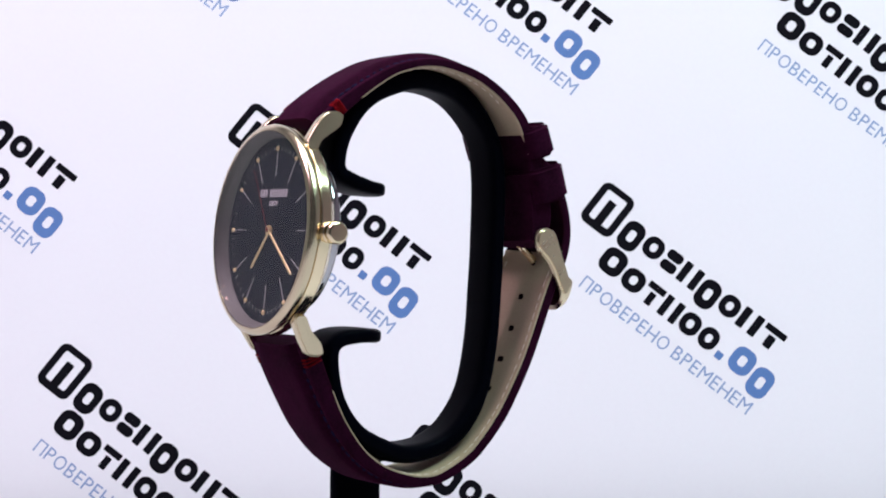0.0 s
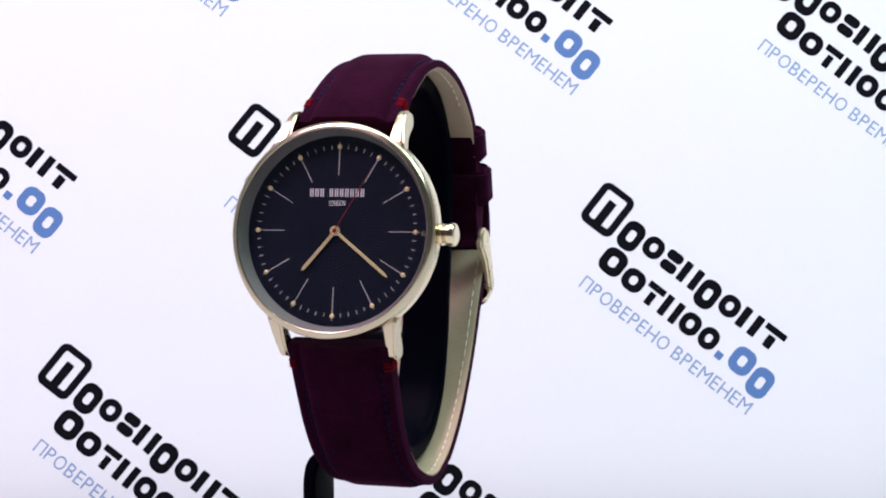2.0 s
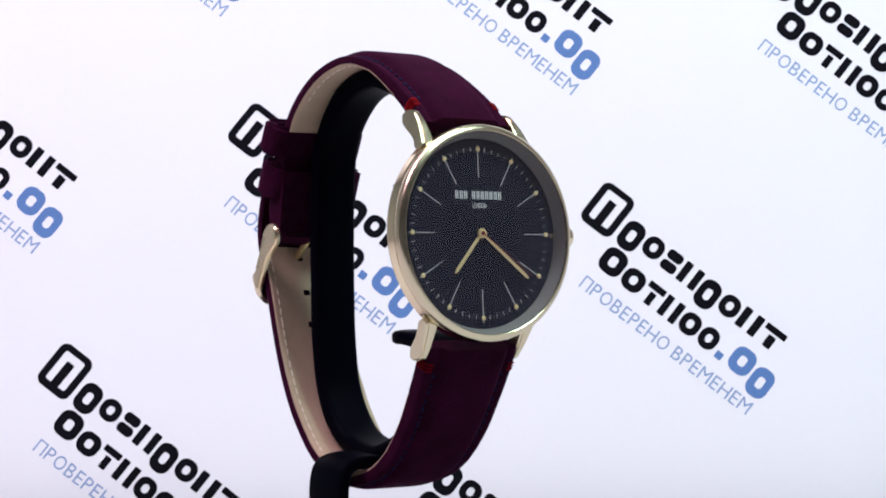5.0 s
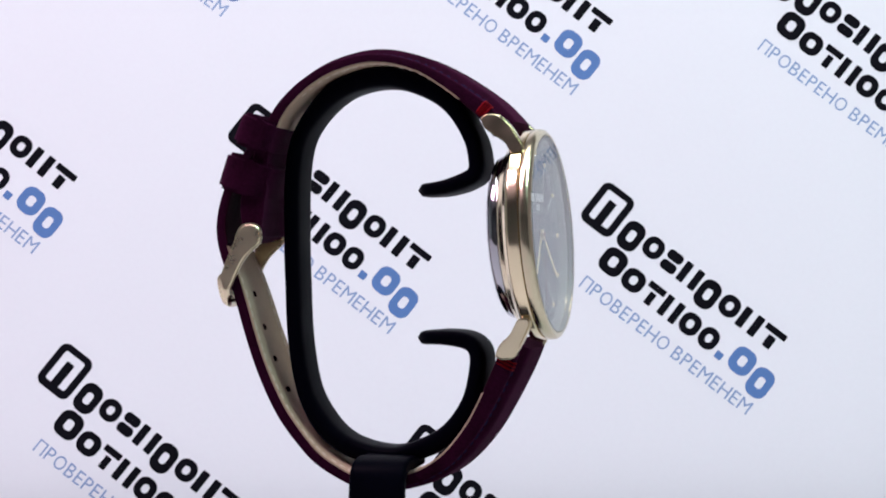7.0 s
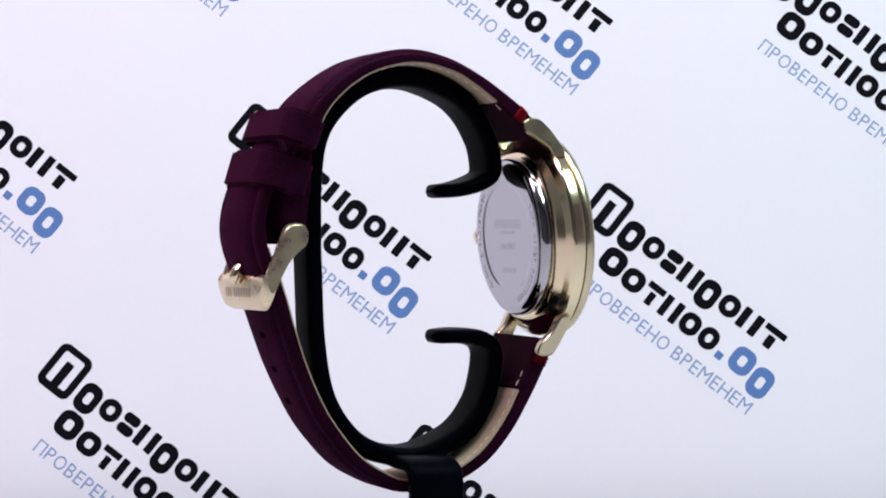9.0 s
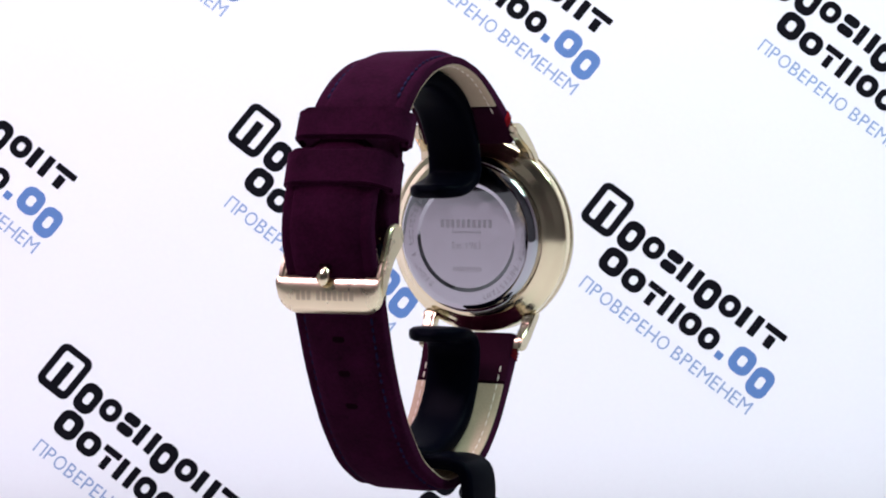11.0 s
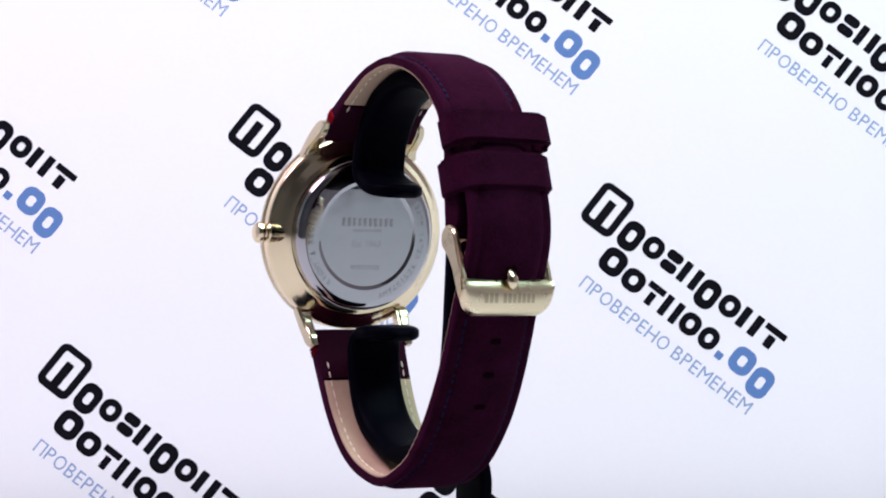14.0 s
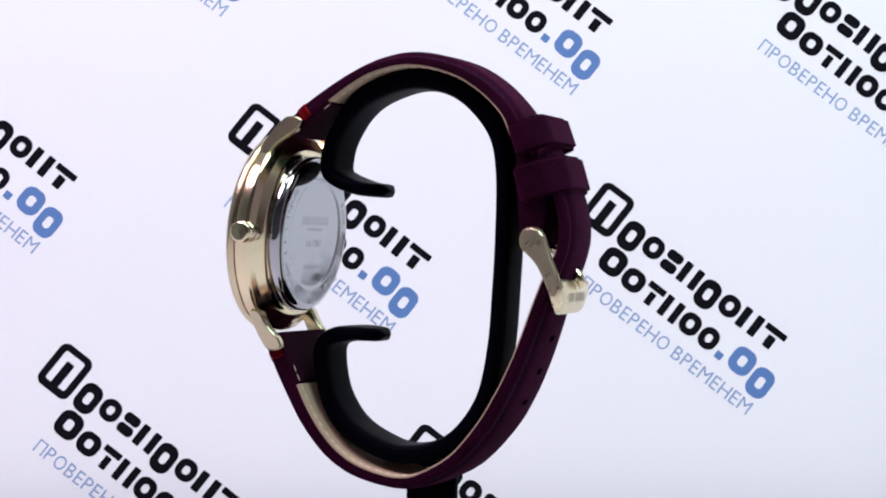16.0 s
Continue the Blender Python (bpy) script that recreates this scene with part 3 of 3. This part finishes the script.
def keeper(y, z, tilt, x, wide, deep, high):
    """A strap loop: a closed band round both layers."""
    out, inn = soft_band(wide, deep, min(5.1, deep / 2), 2.4), soft_band(wide - 3.2, deep - 3.2, min(3.5, deep / 2 - 1.6), 0.9)
    bm = bmesh.new()
    rows = [[bm.verts.new((*p, h)) for p in o] for o, h in ((out, -high / 2), (out, high / 2), (inn, high / 2), (inn, -high / 2))]
    n = len(out)
    for a, b in zip(rows, rows[1:] + rows[:1]):
        for k in range(n):
            j = (k + 1) % n
            bm.faces.new((a[k], a[j], b[j], b[k]))
    bmesh.ops.bevel(bm, geom=[e for e in bm.edges if abs(e.verts[0].co.z - e.verts[1].co.z) < 1e-5 and len({round(v.co.z, 4) for f in e.link_faces for v in f.verts}) > 1], offset=0.7, segments=3, affect="EDGES")
    return part("strap_keeper", bm, SUEDE, watch, "burgundy suede strap loop", matrix=Matrix.Translation((x, y, z + UP)) @ pose(0, 0, 0, tilt, 0, 4.9))


keeper(28.1, 17.95, 20, -4.4, 23.5, 7.9, 6.6)
keeper(30.8, 9.4, 16.5, -3.3, 22.5, 10.3, 7.5)

# ---- the buckle ----
ARM = [(29.1, 0.05), (27.6, -0.3), (26.8, -1.4), (26.6, -2.8), (27.0, -4.2), (28.3, -5.4), (29.8, -6.9), (30.9, -8.6), (31.9, -10.6), (32.7, -12.4), (33.4, -13.9), (34.4, -13.9), (35.2, -12.4), (35.0, -10.2), (34.4, -8.3), (33.5, -6.2), (32.9, -4.6), (32.3, -2.9), (31.6, -1.2), (30.6, -0.3)]


def lean(bm):
    """The buckle leans with the back of the loop."""
    for v in bm.verts:
        v.co.y += 0.10 * (v.co.x + 3.4)
    return bm


bar_path, _ = spline([(33.6, -9.9), (34.9, -10.4), (35.7, -12.0), (35.7, -14.2), (35.0, -16.2), (33.7, -17.0)], 22)
t, nrm = frames_of(bar_path, 1)
xs = np.linspace(-14.1, 7.2, 60)
rings = []
for x in xs:
    e = min(x + 14.1, 7.2 - x)
    shrink = 0.45 + 0.55 * math.sqrt(max(0.0, 1 - max(0, 1 - e / 3.4) ** 2))
    bow = 0.5 * (1 - ((x + 3.45) / 10.65) ** 2)
    ring = []
    for p, n in zip(bar_path, nrm):
        q = np.array([p[0], -10.0 + (p[1] + 10.0) * shrink])
        ring.append((x, q[0] + bow, q[1] + UP))
    for p, n in zip(bar_path[::-1], nrm[::-1]):
        q = np.array([p[0], -10.0 + (p[1] + 10.0) * shrink]) - n * 1.1
        ring.append((x, q[0] + bow, q[1] + UP))
    rings.append(ring)
buckle = part("buckle", lean(loft(rings)), GOLD_BRUSHED, watch, "pale gold pin buckle")
for x0, x1 in ((-14.3, -12.8), (5.9, 7.4)):
    p, _ = spline(ARM + ARM[:1], 56)
    part("buckle_arm", lean(slab([(a, b + UP) for a, b in p[:-1]], 0, x0, x1, 0.5, 3)), GOLD_BRUSHED, buckle, weighted=True)
pin, _ = spline([(29.0, -2.6), (31.5, -4.4), (34.6, -7.4), (36.5, -9.8), (36.9, -11.0), (36.6, -12.0)], 26)
t, nrm = frames_of(pin, 1)
rings = []
for k, (p, n) in enumerate(zip(pin, nrm)):
    r = 0.95 if k > 4 else 0.8
    if k > 16:
        r = 0.95 + 0.4 * math.sin((k - 16) / 9 * math.pi)
    if k > 21:
        r *= math.sqrt(max(0.02, 1 - ((k - 21) / 4.02) ** 2))
    rings.append([(-3.25 + r * math.cos(a), p[0] + n[0] * r * 0.8 * math.sin(a), p[1] + n[1] * r * 0.8 * math.sin(a) + UP) for a in np.linspace(0, 2 * math.pi, 16, endpoint=False)])
part("buckle_pin", lean(loft(rings)), GOLD, buckle)
hinge = scaled(lathe([(0, -10.2), (0.85, -10.2), (0.85, 10.2), (0, 10.2)], 24), Matrix.Translation((-3.45, 29.4, -2.4 + UP)) @ pose(0, 0, 0, 0, 0, 90))
part("hinge_bar", lean(hinge), GOLD, buckle)
face = bar_path[4:][np.argsort(bar_path[4:, 1])]
bars = []
for k in range(10):                                           # the marks follow the bowed face of the bar
    x0 = -8.7 + k * 1.12 + (0.9 if k > 6 else 0)
    bm = bmesh.new()
    rows = []
    for z in np.linspace(-14.5, -12.7, 6):
        rows.append([bm.verts.new((x, np.interp(z, face[:, 1], face[:, 0]) + 0.5 * (1 - ((x + 3.45) / 10.65) ** 2) + 0.03, z + UP)) for x in (x0 - 0.4, x0, x0 + 0.4)])
    for a, b in zip(rows, rows[1:]):
        for q in range(2):
            bm.faces.new((a[q], a[q + 1], b[q + 1], b[q]))
    bars.append(bm)
part("engraving", lean(join(bars)), ETCH_GOLD, buckle, "engraved maker's mark drawn as bars", smooth=False)

# spring bars between the lugs
for y, z in ((-22.57, 19.8), (-26.1, -23.95)):
    part("spring_bar", scaled(lathe([(0, -10.3), (0.4, -10.3), (0.4, 10.3), (0, 10.3)], 20), Matrix.Translation((-2.4, y, z + UP)) @ pose(0, 0, 0, 0, 0, 90)), STEEL, case)


# ---- what moves ----
def motions():
    """The stand and the watch turn together on the spot; the second hand runs on."""
    extra = {0: 0.3, 0.5: -0.4, 1: 0.1, 1.5: 0.4, 2: 0.35, 2.5: -0.6, 3: -0.7, 3.5: -0.1, 4: 0.15, 5.2: 0.0, 6.5: 0.0, 7: -0.15, 7.5: -0.1, 8: -0.1, 8.5: 0.0,
             9: 0.0, 10.2: 0.1, 11.5: 0.4, 12: 0.15, 12.5: -0.5, 13: -0.7, 13.5: 0.25, 14: 0.9, 14.5: 0.75, 15: 0.2, 15.5: -0.1, 16: -0.05}
    rows = [(t, pose(0, 0, 0, 0, 0, -58.23 + 19.084 * t + d)) for t, d in extra.items()]
    walk(stand, rows)
    walk(watch, rows)
    hub = Matrix.Translation(CASE.translation / 1000) @ pose(0, 0, 0, -4.8)
    walk(second_hand, [(t, hub @ pose(0, 0, 0, 0, 62 + 31.5 * (t - 3.0), 0)) for t in np.arange(0, 16.01, 1.0)])


motions()
